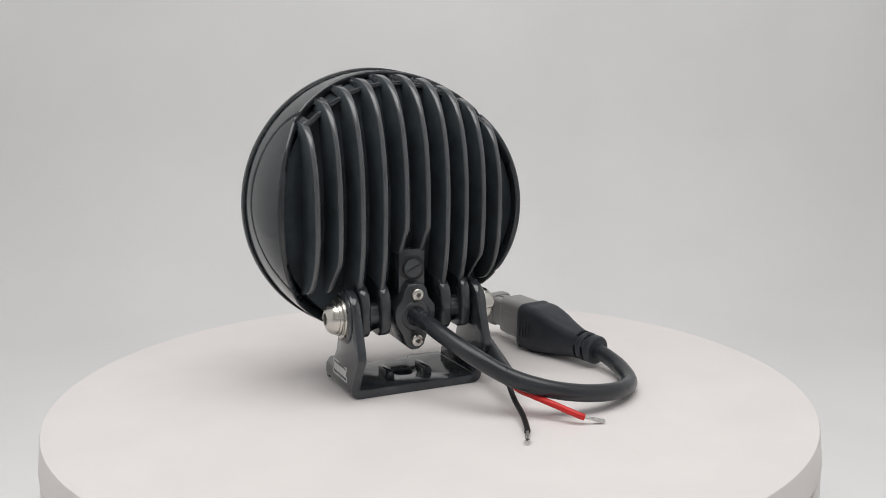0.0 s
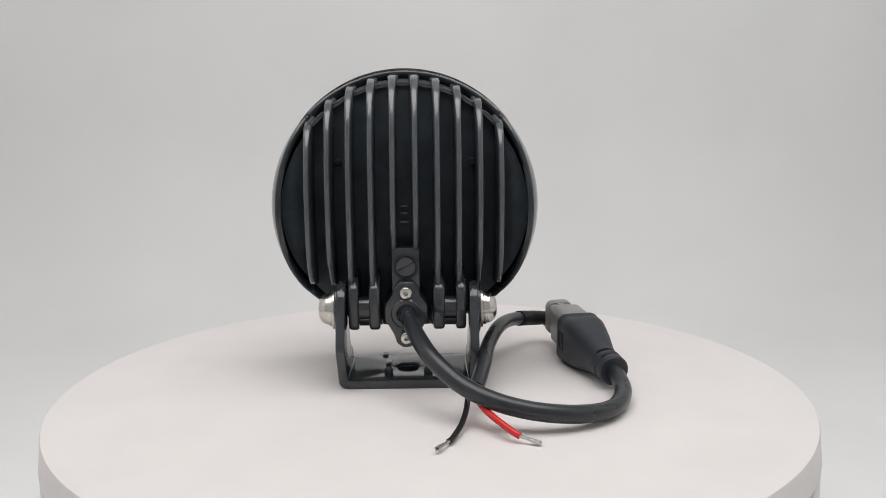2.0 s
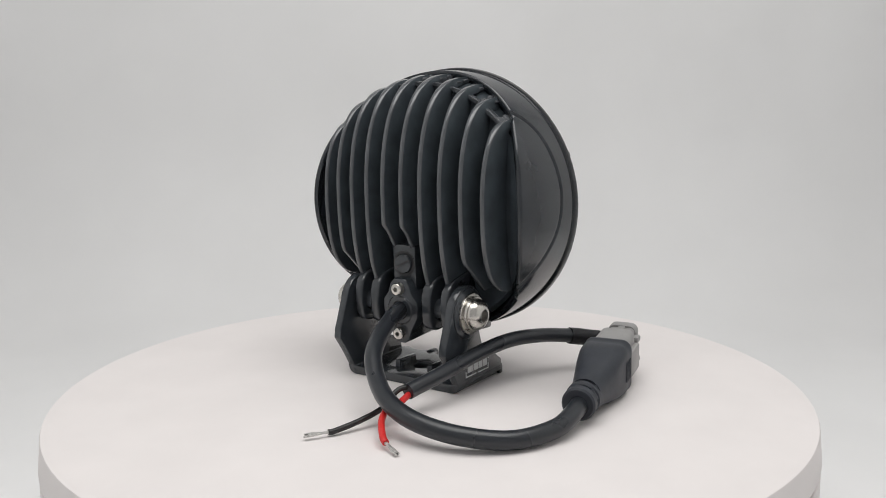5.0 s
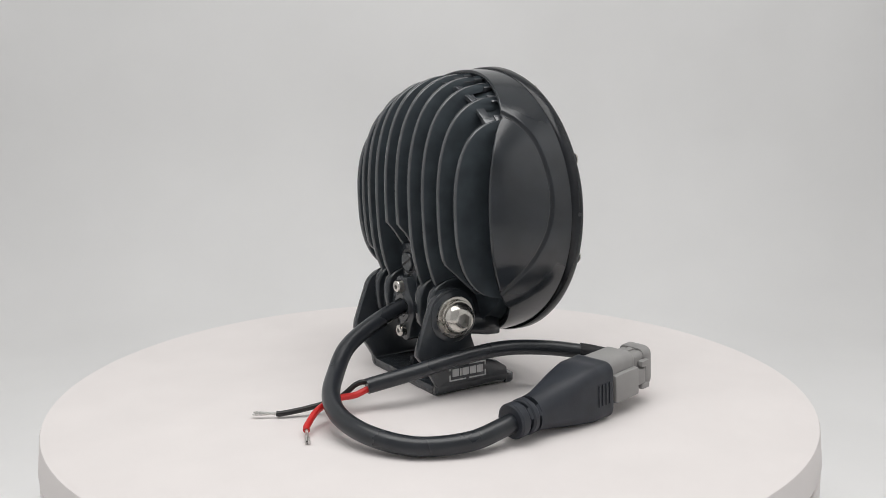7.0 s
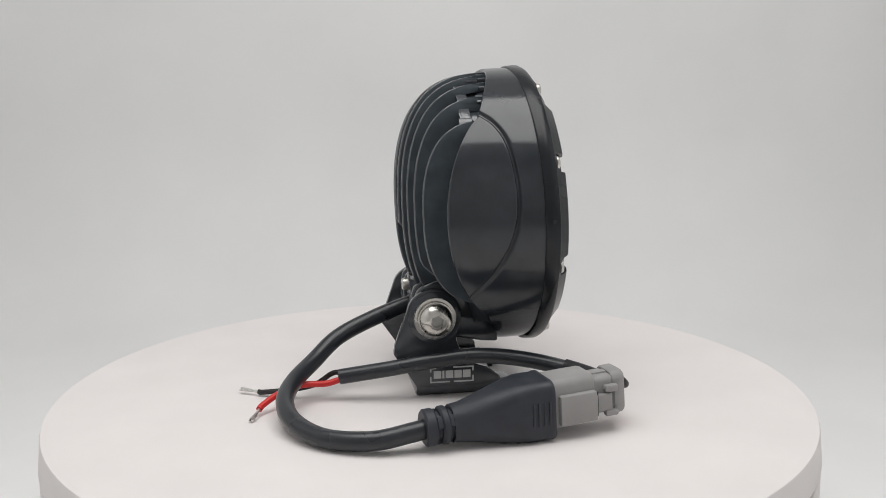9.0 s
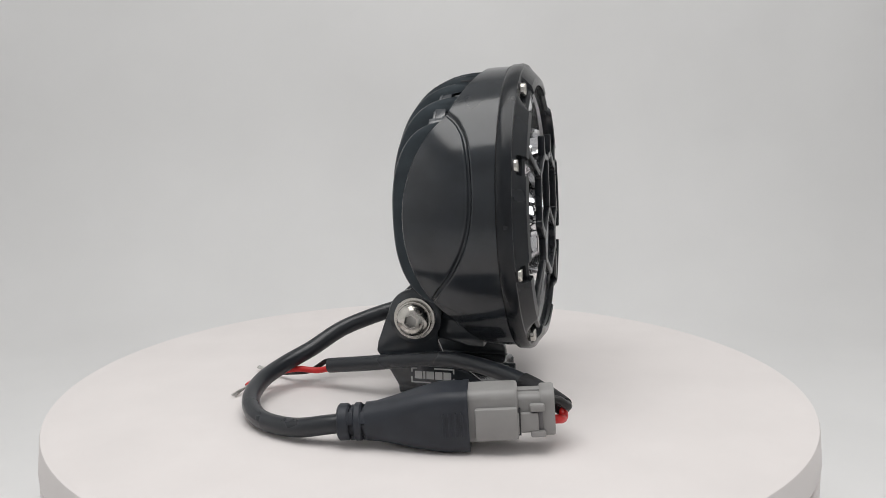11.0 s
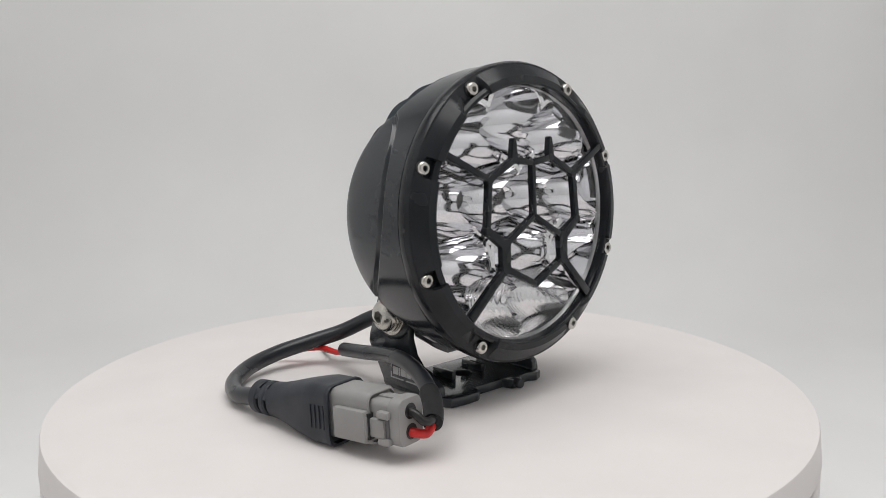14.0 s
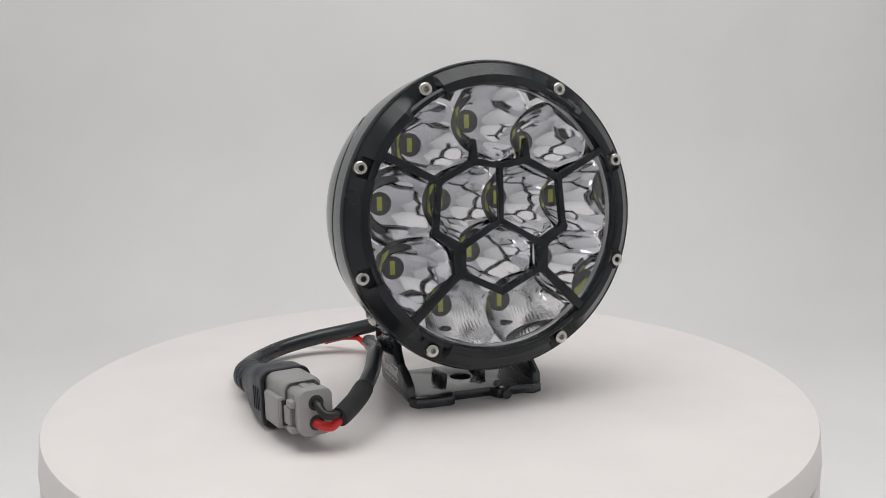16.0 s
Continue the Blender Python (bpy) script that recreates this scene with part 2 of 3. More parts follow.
def housing():
    n, rows = 960, 96
    # a groove framing each flank, as (y, z)
    groove = np.array([q[:2] for q in spline([(30.0, 43.0, 0), (25.8, 39.5, 0), (22.4, 34, 0), (20.6, 27, 0), (19.6, 18, 0), (19.3, 9.5, 0), (20.2, 0, 0), (22.8, -9, 0), (26.3, -16, 0), (30.5, -22.5, 0), (35.5, -28.5, 0), (40.0, -34.5, 0)], 10)])
    bm = bmesh.new()
    rings = []
    for k in range(n):
        a = 2 * math.pi * k / n
        c, s = math.cos(a), math.sin(a)
        deep = shell_edge(61 * c, 61 * s)
        ring = []
        for h in range(rows):
            y = 9.5 + (deep - 9.5) * h / (rows - 1)
            r = np.polyval(SHELL_FIT, y)
            if abs(c) > 0.6:
                near = np.hypot(groove[:, 0] - y, groove[:, 1] - r * s).min()
                r -= 1.25 * math.exp(-(near / 0.85) ** 4)
            ring.append(bm.verts.new((r * c, -y, r * s)))
        r = np.polyval(SHELL_FIT, deep)
        ring.append(bm.verts.new(((r - 0.9) * c, -deep - 0.5, (r - 0.9) * s)))
        ring.append(bm.verts.new(((r - 2.4) * c, -deep, (r - 2.4) * s)))
        ring.append(bm.verts.new((57.0 * c, -min(deep - 2, 30), 57.0 * s)))
        ring.append(bm.verts.new((57.0 * c, -9.5, 57.0 * s)))
        rings.append(ring)
    for k in range(n):
        r0, r1 = rings[k], rings[(k + 1) % n]
        m = len(r0)
        for h in range(m):
            bm.faces.new((r0[h], r0[(h + 1) % m], r1[(h + 1) % m], r1[h]))
    bmesh.ops.scale(bm, vec=(1, 1, 0.986), verts=bm.verts)
    body = part("housing", bm, SATIN, light, "satin black cast housing shell", LAMP, smooth=75)
    core = [(54.2, -8.8), (57.5, -8.8), (57.5, -22), (56, -26.5), (55.2, -28), (55.0, -33), (54.2, -33.0)]
    dome = bmesh.new()
    rows = []
    for k in range(120):
        c, d = math.cos(2 * math.pi * k / 120), math.sin(2 * math.pi * k / 120)
        row = []
        for q in range(29):
            r = 55.6 * q / 28
            y = float(np.interp(r, [0, 7, 15, 25, 35, 42, 48, 54, 55.6], [-46.2, -46.0, -45.0, -42.8, -39.6, -37.0, -35.2, -33.6, -33.2]))
            side = max(0.0, min(1.0, (abs(r * c) - 41) / 9))
            y = min(y, y + (-41.5 - y) * side * side * (3 - 2 * side) * max(0.0, 1 - (r * d / 40) ** 2))
            row.append(dome.verts.new((r * c, y, r * d)))
        rows.append(row)
    for u, v in zip(rows, rows[1:] + rows[:1]):
        for q in range(28):
            dome.faces.new((u[q], u[q + 1], v[q + 1], v[q]) if q else (u[0], u[1], v[1]))
    part("core", join(lathe(core, 96), dome), FIN, body, smooth=50)
    for x in (-29.6, 30.2):
        nub = moved(lathe([(0, 0), (1.6, 0), (1.6, 2.5), (1.2, 3.2), (0, 3.2)], 16, closed=False), Matrix.Translation((x, -38.4, 21.5)) @ Matrix.Rotation(math.pi, 4, "Z"))
        part("moulded_pin", nub, FIN, body)
    # dark ring gives the seam its shade by colour
    part("seam_ring", lathe([(54.4, -9.8), (61.4, -9.8), (61.4, -8.0), (54.4, -8.0)], 120), RECESS_DARK, body, "dark ring standing in for shade in the seam behind the bezel")
    return body


housing()
FIN_X = [-42.6, -33.4, -24.2, -14.7, -5.2, 4.6, 14.2, 23.6, 33.0, 42.4]


def fin_profile(x):
    """The back edge of the fin at x, from its top to its foot, as (y, z)."""
    side = abs(x) / 42.5
    top = math.sqrt((60.3 - 1.9 * side ** 4) ** 2 - x * x)
    base, depth, power = -19.0 - 11.0 * side ** 2, 42.3 - 16.8 * side ** 2, 0.36 + 0.05 * side ** 3
    low = -54.0 + 18.5 * side ** 2
    edge = []
    for i in range(41):
        f = math.cos(math.pi * i / 40)
        z = top * f if f > 0 else -low * f
        reach = (1 - abs(f) ** 2.5) ** power
        y, z = base - depth * reach, z - 0.6
        # the lower ends step forward to the parts they run into
        if abs(x) < 8 and z < -5.4:
            y = max(y, -60.0 + (-5.4 - z) * 0.6)
        if abs(x) > 30 and abs(x) < 38 and z < -18:
            y = max(y, -57.5 + (-18 - z) * 1.0)
        if z > {0: -17.5, 1: -35.0, 2: -35.0, 3: -36.0}.get(int(abs(x) / 10), -60):
            edge.append((y, z))
    return edge


def fin(x):
    edge = fin_profile(x)
    floor = [(max(y + 30, -32) if y < -40 else y + 12, z * 0.985) for y, z in edge]
    # the roots stay behind the core plate
    floor = [(min(y, -34.2) if math.hypot(x, z) < 55.4 else y, z) for y, z in floor]
    outline = edge + floor[::-1]
    bm = bmesh.new()
    n = len(edge)
    # the back edge broadens towards the top
    wide = [0.95 + 0.45 * max(0.0, min(1.0, (z / edge[0][1] - 0.72) / 0.22)) for y, z in edge]
    for side in (-1, 1):
        for (y, z), w in zip(edge, wide):
            bm.verts.new((x + side * (w + 0.2), y + 0.6, z))
        for (y, z), w in zip(edge, wide):
            bm.verts.new((x + side * (w - 0.3), y, z))
        for y, z in floor:
            bm.verts.new((x + side * 1.8, y, z))
    bm.verts.ensure_lookup_table()
    v = bm.verts
    for i in range(n - 1):
        for s, o in ((0, 0), (1, 3 * n)):
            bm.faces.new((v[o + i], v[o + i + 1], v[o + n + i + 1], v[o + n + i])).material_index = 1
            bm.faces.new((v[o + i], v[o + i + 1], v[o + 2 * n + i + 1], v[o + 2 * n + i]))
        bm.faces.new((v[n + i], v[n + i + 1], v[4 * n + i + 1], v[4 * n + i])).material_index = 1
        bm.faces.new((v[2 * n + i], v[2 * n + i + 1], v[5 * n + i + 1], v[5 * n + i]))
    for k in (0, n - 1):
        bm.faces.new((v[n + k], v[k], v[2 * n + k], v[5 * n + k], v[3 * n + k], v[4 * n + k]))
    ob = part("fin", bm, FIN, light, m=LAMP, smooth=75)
    # back edge faces take the coat with the highlight in its colour
    ob.data.materials.append(LIT_EDGE)
    # flared foot where the fin meets the band
    back = -21.5 - 9.5 * (abs(x) / 42.5) ** 2
    at = Matrix.Translation((x, back, math.sqrt(59.6 ** 2 - x * x) - 0.9 - 1.3 * (abs(x) / 42.5) ** 3)) @ Matrix.Rotation(math.asin(x / 60), 4, "Y")
    part("fin_foot", moved(join(box(-2.6, 2.6, -2.0, 2.6, -1.6, 0.5, 0.6), box(-2.1, 2.1, -7.5, 2.0, -2.6, -0.2, 0.6)), at), LIT_EDGE, ob)


for fx in FIN_X:
    fin(fx)
# webs with a small upright lip between the fins near their tops
for xa, xb in zip(FIN_X, FIN_X[1:]):
    xm, half = (xa + xb) / 2, (xb - xa) / 2 - 0.7
    lean = math.asin(xm / 57)
    half = half / math.cos(lean)
    at = Matrix.Translation((xm, -33.5 - 2.5 * (xm / 42) ** 2, math.sqrt(55.6 ** 2 - xm * xm))) @ Matrix.Rotation(lean, 4, "Y")
    # webs and lips wear the lightened coat too, for their glints
    web = part("fin_web", moved(box(-half, half, -1.6, 3.0, -1.0, 0.7, 0.5), at), LIT_EDGE, light, m=LAMP)
    part("web_lip", moved(box(-half * 0.62, half * 0.62, -1.9, -0.8, 0.3, 1.15, 0.35), at), LIT_EDGE, web)


def gland_block():
    panel = [(-6.2, -15.0), (6.2, -15.0), (6.2, -44), (-6.2, -44)]
    block = part("gland_block", prism(panel, -53.6, -33, "y", 0.6), PAINT, light, "gloss black cable entry block", LAMP)
    boss = [(-3.2, -29.6), (3.2, -29.6), (5.2, -32.0), (6.4, -36), (9.2, -39.5), (9.6, -43), (9.2, -47.0), (5.6, -53.5), (4.2, -57.6), (1.8, -59.6), (-1.8, -59.6), (-4.2, -57.6), (-5.6, -53.5), (-9.2, -47.0), (-9.6, -43), (-9.2, -39.5), (-6.4, -36), (-5.2, -32.0)]
    part("gland_boss", prism(boss, -58.2, -36, "y", 0.9), PAINT, block, "gloss black diamond-shaped cable gland")
    at = Matrix.Translation((0, -53.4, -23.4)) @ Matrix.Rotation(math.pi, 4, "Z")
    part("vent_rim", moved(lathe([(4.6, 0), (4.6, 0.3), (5.9, 0.3), (5.9, 0)], 40), at), RECESS_DARK, block, "dark ring round the vent plug")
    plug = lathe([(0, 0), (4.5, 0), (4.5, 1.1), (4.1, 1.6), (0, 1.6)], 40, closed=False)
    part("vent_plug", moved(plug, at), PAINT, block, "slotted round black vent plug")
    # the slot is a thin dark bar, its shade put in as colour
    bar = box(-4.2, 4.2, 1.55, 1.72, -0.5, 0.5, 0)
    part("vent_slot", moved(bar, at @ Matrix.Rotation(radians(28), 4, "Y")), RECESS_DARK, block)
    hole = Matrix.Translation((0, -57.4, -44.0)) @ Matrix.Rotation(math.pi, 4, "Z")
    part("cable_collar", moved(lathe([(3.9, -2), (3.9, 0.9), (4.4, 1.4), (6.2, 1.4), (6.8, 0.8), (6.8, -2)], 40), hole), PAINT, block)
    for z in (-34.0, -54.6):
        s = moved(screw_mesh(2.85, 3.0, 1.25), Matrix.Translation((0, -58.2, z)) @ Matrix.Rotation(math.pi, 4, "Z"))
        part("gland_screw", s, STEEL, block, "small stainless socket screw")
    # small moulded mark in the middle slot
    for z, w in ((2.4, 3.0), (-0.8, 4.0), (-4.6, 4.2)):
        part("moulded_mark", box(-w / 2 - 0.4, w / 2 - 0.4, -47.0, -33, z - 0.5, z + 0.5, 0.2), LIT_EDGE, block)


gland_block()


def hinge():
    for x, w in ((-23.2, 4.6), (-14.0, 4.9), (14.6, 5.2), (24.4, 4.6)):
        outline = [(-33, -26), (-50, -28.5), (-54.5, -30.0), (-57.6, -32.6), (-59.0, -36), (-59.4, -42), (-59.0, -48.0), (-57.2, -51.2), (-53.5, -52.6), (-48, -52.8), (-33, -50)]
        part("hinge_ear", prism(outline, x - w / 2, x + w / 2, "x", 1.3, 3), PAINT, light, "gloss black hinge ear", LAMP)
    for x0, x1 in ((-22, -14), (14, 24)):
        turn = Matrix.Translation((x0, -51, -43)) @ Matrix.Rotation(radians(-90), 4, "Z")
        part("hinge_pin", moved(lathe([(0, 0), (5.2, 0), (5.2, x1 - x0), (0, x1 - x0)], 32, closed=False), turn), PAINT, light, m=LAMP)
    # underside bosses that join the ears to the band
    for x0, x1 in ((-26, -11), (11, 27)):
        part("hinge_boss", prism([(-23, -48), (-40, -44), (-46, -48), (-44, -53.5), (-30, -57.0), (-23, -57.8)], x0, x1, "x", 1.2), PAINT, light, m=LAMP)


hinge()


# the bezel sits a touch low on the shell
FACE = LAMP @ Matrix.Translation((-0.0002, -0.0007, 0))
OVAL = Matrix.Translation((0, 0, -0.4)) @ Matrix.Diagonal((1, 1, 0.994, 1))


def bezel():
    ring = [(53.0, -7.9), (53.0, -2.4), (53.8, -1.5), (59.6, -1.7), (62.3, -2.5), (63.0, -4.0), (62.8, -7.9), (62.3, -8.5)]
    rim = part("bezel", moved(lathe(ring, 144), OVAL), BEZEL, light, "black plastic bezel ring with raised segments", FACE)
    angles = [61, 22, -20.4, -61, -119, -159.6, 158, 119]
    # two side wings with bored screw pockets, and a raised segment above and below
    for a0, a1, top, slope, bores in ((-56.5, 56.0, 3.2, 8.0, (22.0, -20.4)), (123.5, 236.0, 3.2, 8.0, (158.0, 200.4)), (65.2, 114.8, 2.5, 2.0, ()), (245.2, 294.8, 2.5, 2.0, ())):
        bm = bmesh.new()
        rows = []
        count = int((a1 - a0) * 2)
        for k in range(count + 1):
            a = a0 + (a1 - a0) * k / count
            lift = max(0.0, min(1.0, (a - a0) / slope, (a1 - a) / slope))
            t = -1.9 + (top + 1.9) * lift
            c, d = math.cos(radians(a)), math.sin(radians(a))
            row = [bm.verts.new((53.2 * c, -2.8, 53.2 * d))]
            for q in range(23):
                r = 53.2 + 8.8 * q / 22
                y = float(np.interp(r, [53.2, 53.8, 56.8, 61.6, 62.0], [t - 0.5, t, -1.9 + (t + 1.9) * 0.86, -2.3, -2.6]))
                for h in bores:
                    e = radians(a - h)
                    across, along = r * math.sin(e), r * math.cos(e) - 59.0
                    if abs(across) < 3.7 and along < math.sqrt(3.7 ** 2 - across ** 2):
                        y = min(y, -1.2)
                row.append(bm.verts.new((r * c, y, r * d)))
            row.append(bm.verts.new((62.0 * c, -3.6, 62.0 * d)))
            rows.append(row)
        for u, v in zip(rows, rows[1:]):
            for k in range(len(u)):
                j = (k + 1) % len(u)
                bm.faces.new((u[k], u[j], v[j], v[k]))
        bm.faces.new(rows[0])
        bm.faces.new(rows[-1][::-1])
        part("raised_segment", moved(bm, OVAL), BEZEL, rim, smooth=28)
    for a in angles:
        x, z = (59.3 if abs(a) < 30 or abs(a) > 150 else 58.8) * math.cos(radians(a)), 58.2 * math.sin(radians(a)) - 0.5
        # dark disc under each screw, painted shade of its pocket
        part("screw_pocket_shade", moved(lathe([(0, -1), (3.0, -1), (3.0, 0.12), (0, 0.12)], 28, closed=False), Matrix.Translation((x, -1.75, z))), RECESS_DARK, rim)
        part("bezel_screw", moved(screw_mesh(2.75, 2.8, 1.3), Matrix.Translation((x, -2.4 if abs(z) > 40 else -3.0, z)) @ Matrix.Rotation(radians(a * 3.7), 4, "Y")), STEEL, rim, "stainless socket screw")
    # bars of the tortoise-shell guard
    P = {"a": (25.6, 15.2), "h": (11.2, 22.6), "t": (11.0, 30.6), "d": (0.0, 20.6), "e": (0.0, -0.9), "b": (27.6, -4.6), "f": (17.8, -11.2), "g": (17.8, -20.6), "c": (0.0, -29.4), "E": (46.4, 25.7), "F": (35.6, -37.6)}
    links = [("E", "a", 1.5, 1.3), ("a", "h", 1.3, 1.5), ("h", "t", 2.2, 0.8), ("h", "d", 1.5, 1.1), ("a", "b", 1.3, 1.3), ("b", "f", 1.5, 2.4), ("f", "e", 1.4, 1.1), ("f", "g", 2.8, 2.4), ("g", "c", 1.4, 1.3), ("g", "F", 1.5, 2.0)]
    lip = [(52.7, -2.0), (52.7, 0.6), (53.4, 1.6), (54.6, 1.6), (55.6, 0.6), (55.6, -2.0)]
    guard = part("guard", lathe(lip, 120), BEZEL, light, "black honeycomb guard over the lens", FACE)

    def bar(p, q, wp, wq, drop=0.0):
        (x0, z0), (x1, z1) = p, q
        ln = math.hypot(x1 - x0, z1 - z0)
        ang = math.atan2(z1 - z0, x1 - x0)
        pl = [(-wp * 0.6, -wp), (ln + wq * 0.6, -wq), (ln + wq * 0.6, wq), (-wp * 0.6, wp)]
        bm = prism(pl, 2.0, 4.9, "y", 0.5, 2)
        part("guard_bar", moved(bm, Matrix.Translation((x0, 0, z0)) @ Matrix.Rotation(-ang, 4, "Y") @ Matrix.Rotation(-drop / ln, 4, "Z")), BEZEL, guard)

    for s in (1, -1):
        for p, q, wp, wq in links:
            # the outer bars run down into the ring
            if p == "E":
                p, q, wp, wq = q, p, wq, wp
            bar((P[p][0] * s, P[p][1]), (P[q][0] * s, P[q][1]), wp, wq, 1.8 if q in "EF" else 0.0)
        for p in "ahbfg":
            w = 2.6 if p in "fg" else 1.9
            node = lathe([(0, 2.1), (w, 2.1), (w, 4.6), (w - 0.3, 4.96), (0, 4.96)], 18, closed=False)
            part("guard_node", moved(node, Matrix.Translation((P[p][0] * s, 0, P[p][1]))), BEZEL, guard)
    bar(P["d"], P["e"], 1.2, 1.1)
    return rim


bezel()
CUPS = [(40.2 * math.cos(radians(90 + 40 * k)), 40.2 * math.sin(radians(90 + 40 * k))) for k in range(9)] + [(15.0 * math.cos(radians(90 + 60 + 120 * k)), 15.0 * math.sin(radians(90 + 60 + 120 * k))) for k in range(3)]
CUPS = [(x, z - 1.3) for x, z in CUPS]


def reflectors():
    bowl = part("reflector_tray", lathe([(0, -32.8), (53.9, -32.8), (53.9, -3), (53.2, -3), (53.2, -32.2), (0, -32.2)], 96, closed=False), CHROME, light, "chromed tray behind the lens", LAMP)
    part("reflector_rim", lathe([(52.0, -4.2), (52.2, -3.4), (53.1, -2.6), (53.1, -4.1)], 120), RIM, bowl, "silvery rim round the reflectors")
    for i, (cx, cz) in enumerate(CUPS):
        flute = i in (4, 5)
        n, m = (260, 48) if flute else (180, 24)
        bm = bmesh.new()
        rings = []
        for k in range(n):
            a = 2 * math.pi * k / n
            d = Vector((math.cos(a), math.sin(a)))
            # reach of the cup to its neighbours and to the round edge
            c = Vector((cx, cz))
            b = c.dot(d)
            reach = -b + math.sqrt(max(b * b - c.length_squared + 53.0 ** 2, 0))
            for j, (ox, oz) in enumerate(CUPS):
                if j != i:
                    w = Vector((ox, oz)) - c
                    if w.dot(d) > 1e-6:
                        reach = min(reach, w.length_squared / 2 / w.dot(d))
            reach = min(reach, 18.5)
            ring = []
            for h in range(m):
                r = 4.9 + (reach - 4.9) * h / (m - 1)
                y = -31.4 + 0.072 * r * r + 0.00012 * r ** 4
                step = 0.02 * math.sin(a * 9 + i)
                if flute:
                    step = 0.085 * math.sin((cx + math.cos(a) * r) * 6.2)
                y = min(y + step * min(1, (r - 4.9) / 3), -4.2)
                ring.append(bm.verts.new((cx + math.cos(a) * r, y, cz + math.sin(a) * r)))
            rings.append(ring)
        for k in range(n):
            r0, r1 = rings[k], rings[(k + 1) % n]
            for h in range(m - 1):
                bm.faces.new((r0[h], r0[h + 1], r1[h + 1], r1[h]))
        cup = part("reflector_cup", bm, FLUTED if flute else CHROME, bowl, smooth=28)
        seat = Matrix.Translation((cx, -30.6, cz))
        part("led_chip", moved(lathe([(0, -1), (5.2, -1), (5.2, 0.3), (0, 0.3)], 28, closed=False), seat), SEAT, cup, "dark grey round LED seat")
        part("phosphor", moved(box(-1.1, 1.1, 0.3, 0.7, -2.9, 2.9, 0.1), seat), PHOSPHOR, cup, "yellow phosphor strip")


reflectors()
lens = part("lens", lathe([(0, -1.6), (52.9, -1.6), (52.9, 0.2), (0, 0.2)], 96, closed=False), GLASS, light, "clear glass lens", FACE)
lens.visible_shadow = False


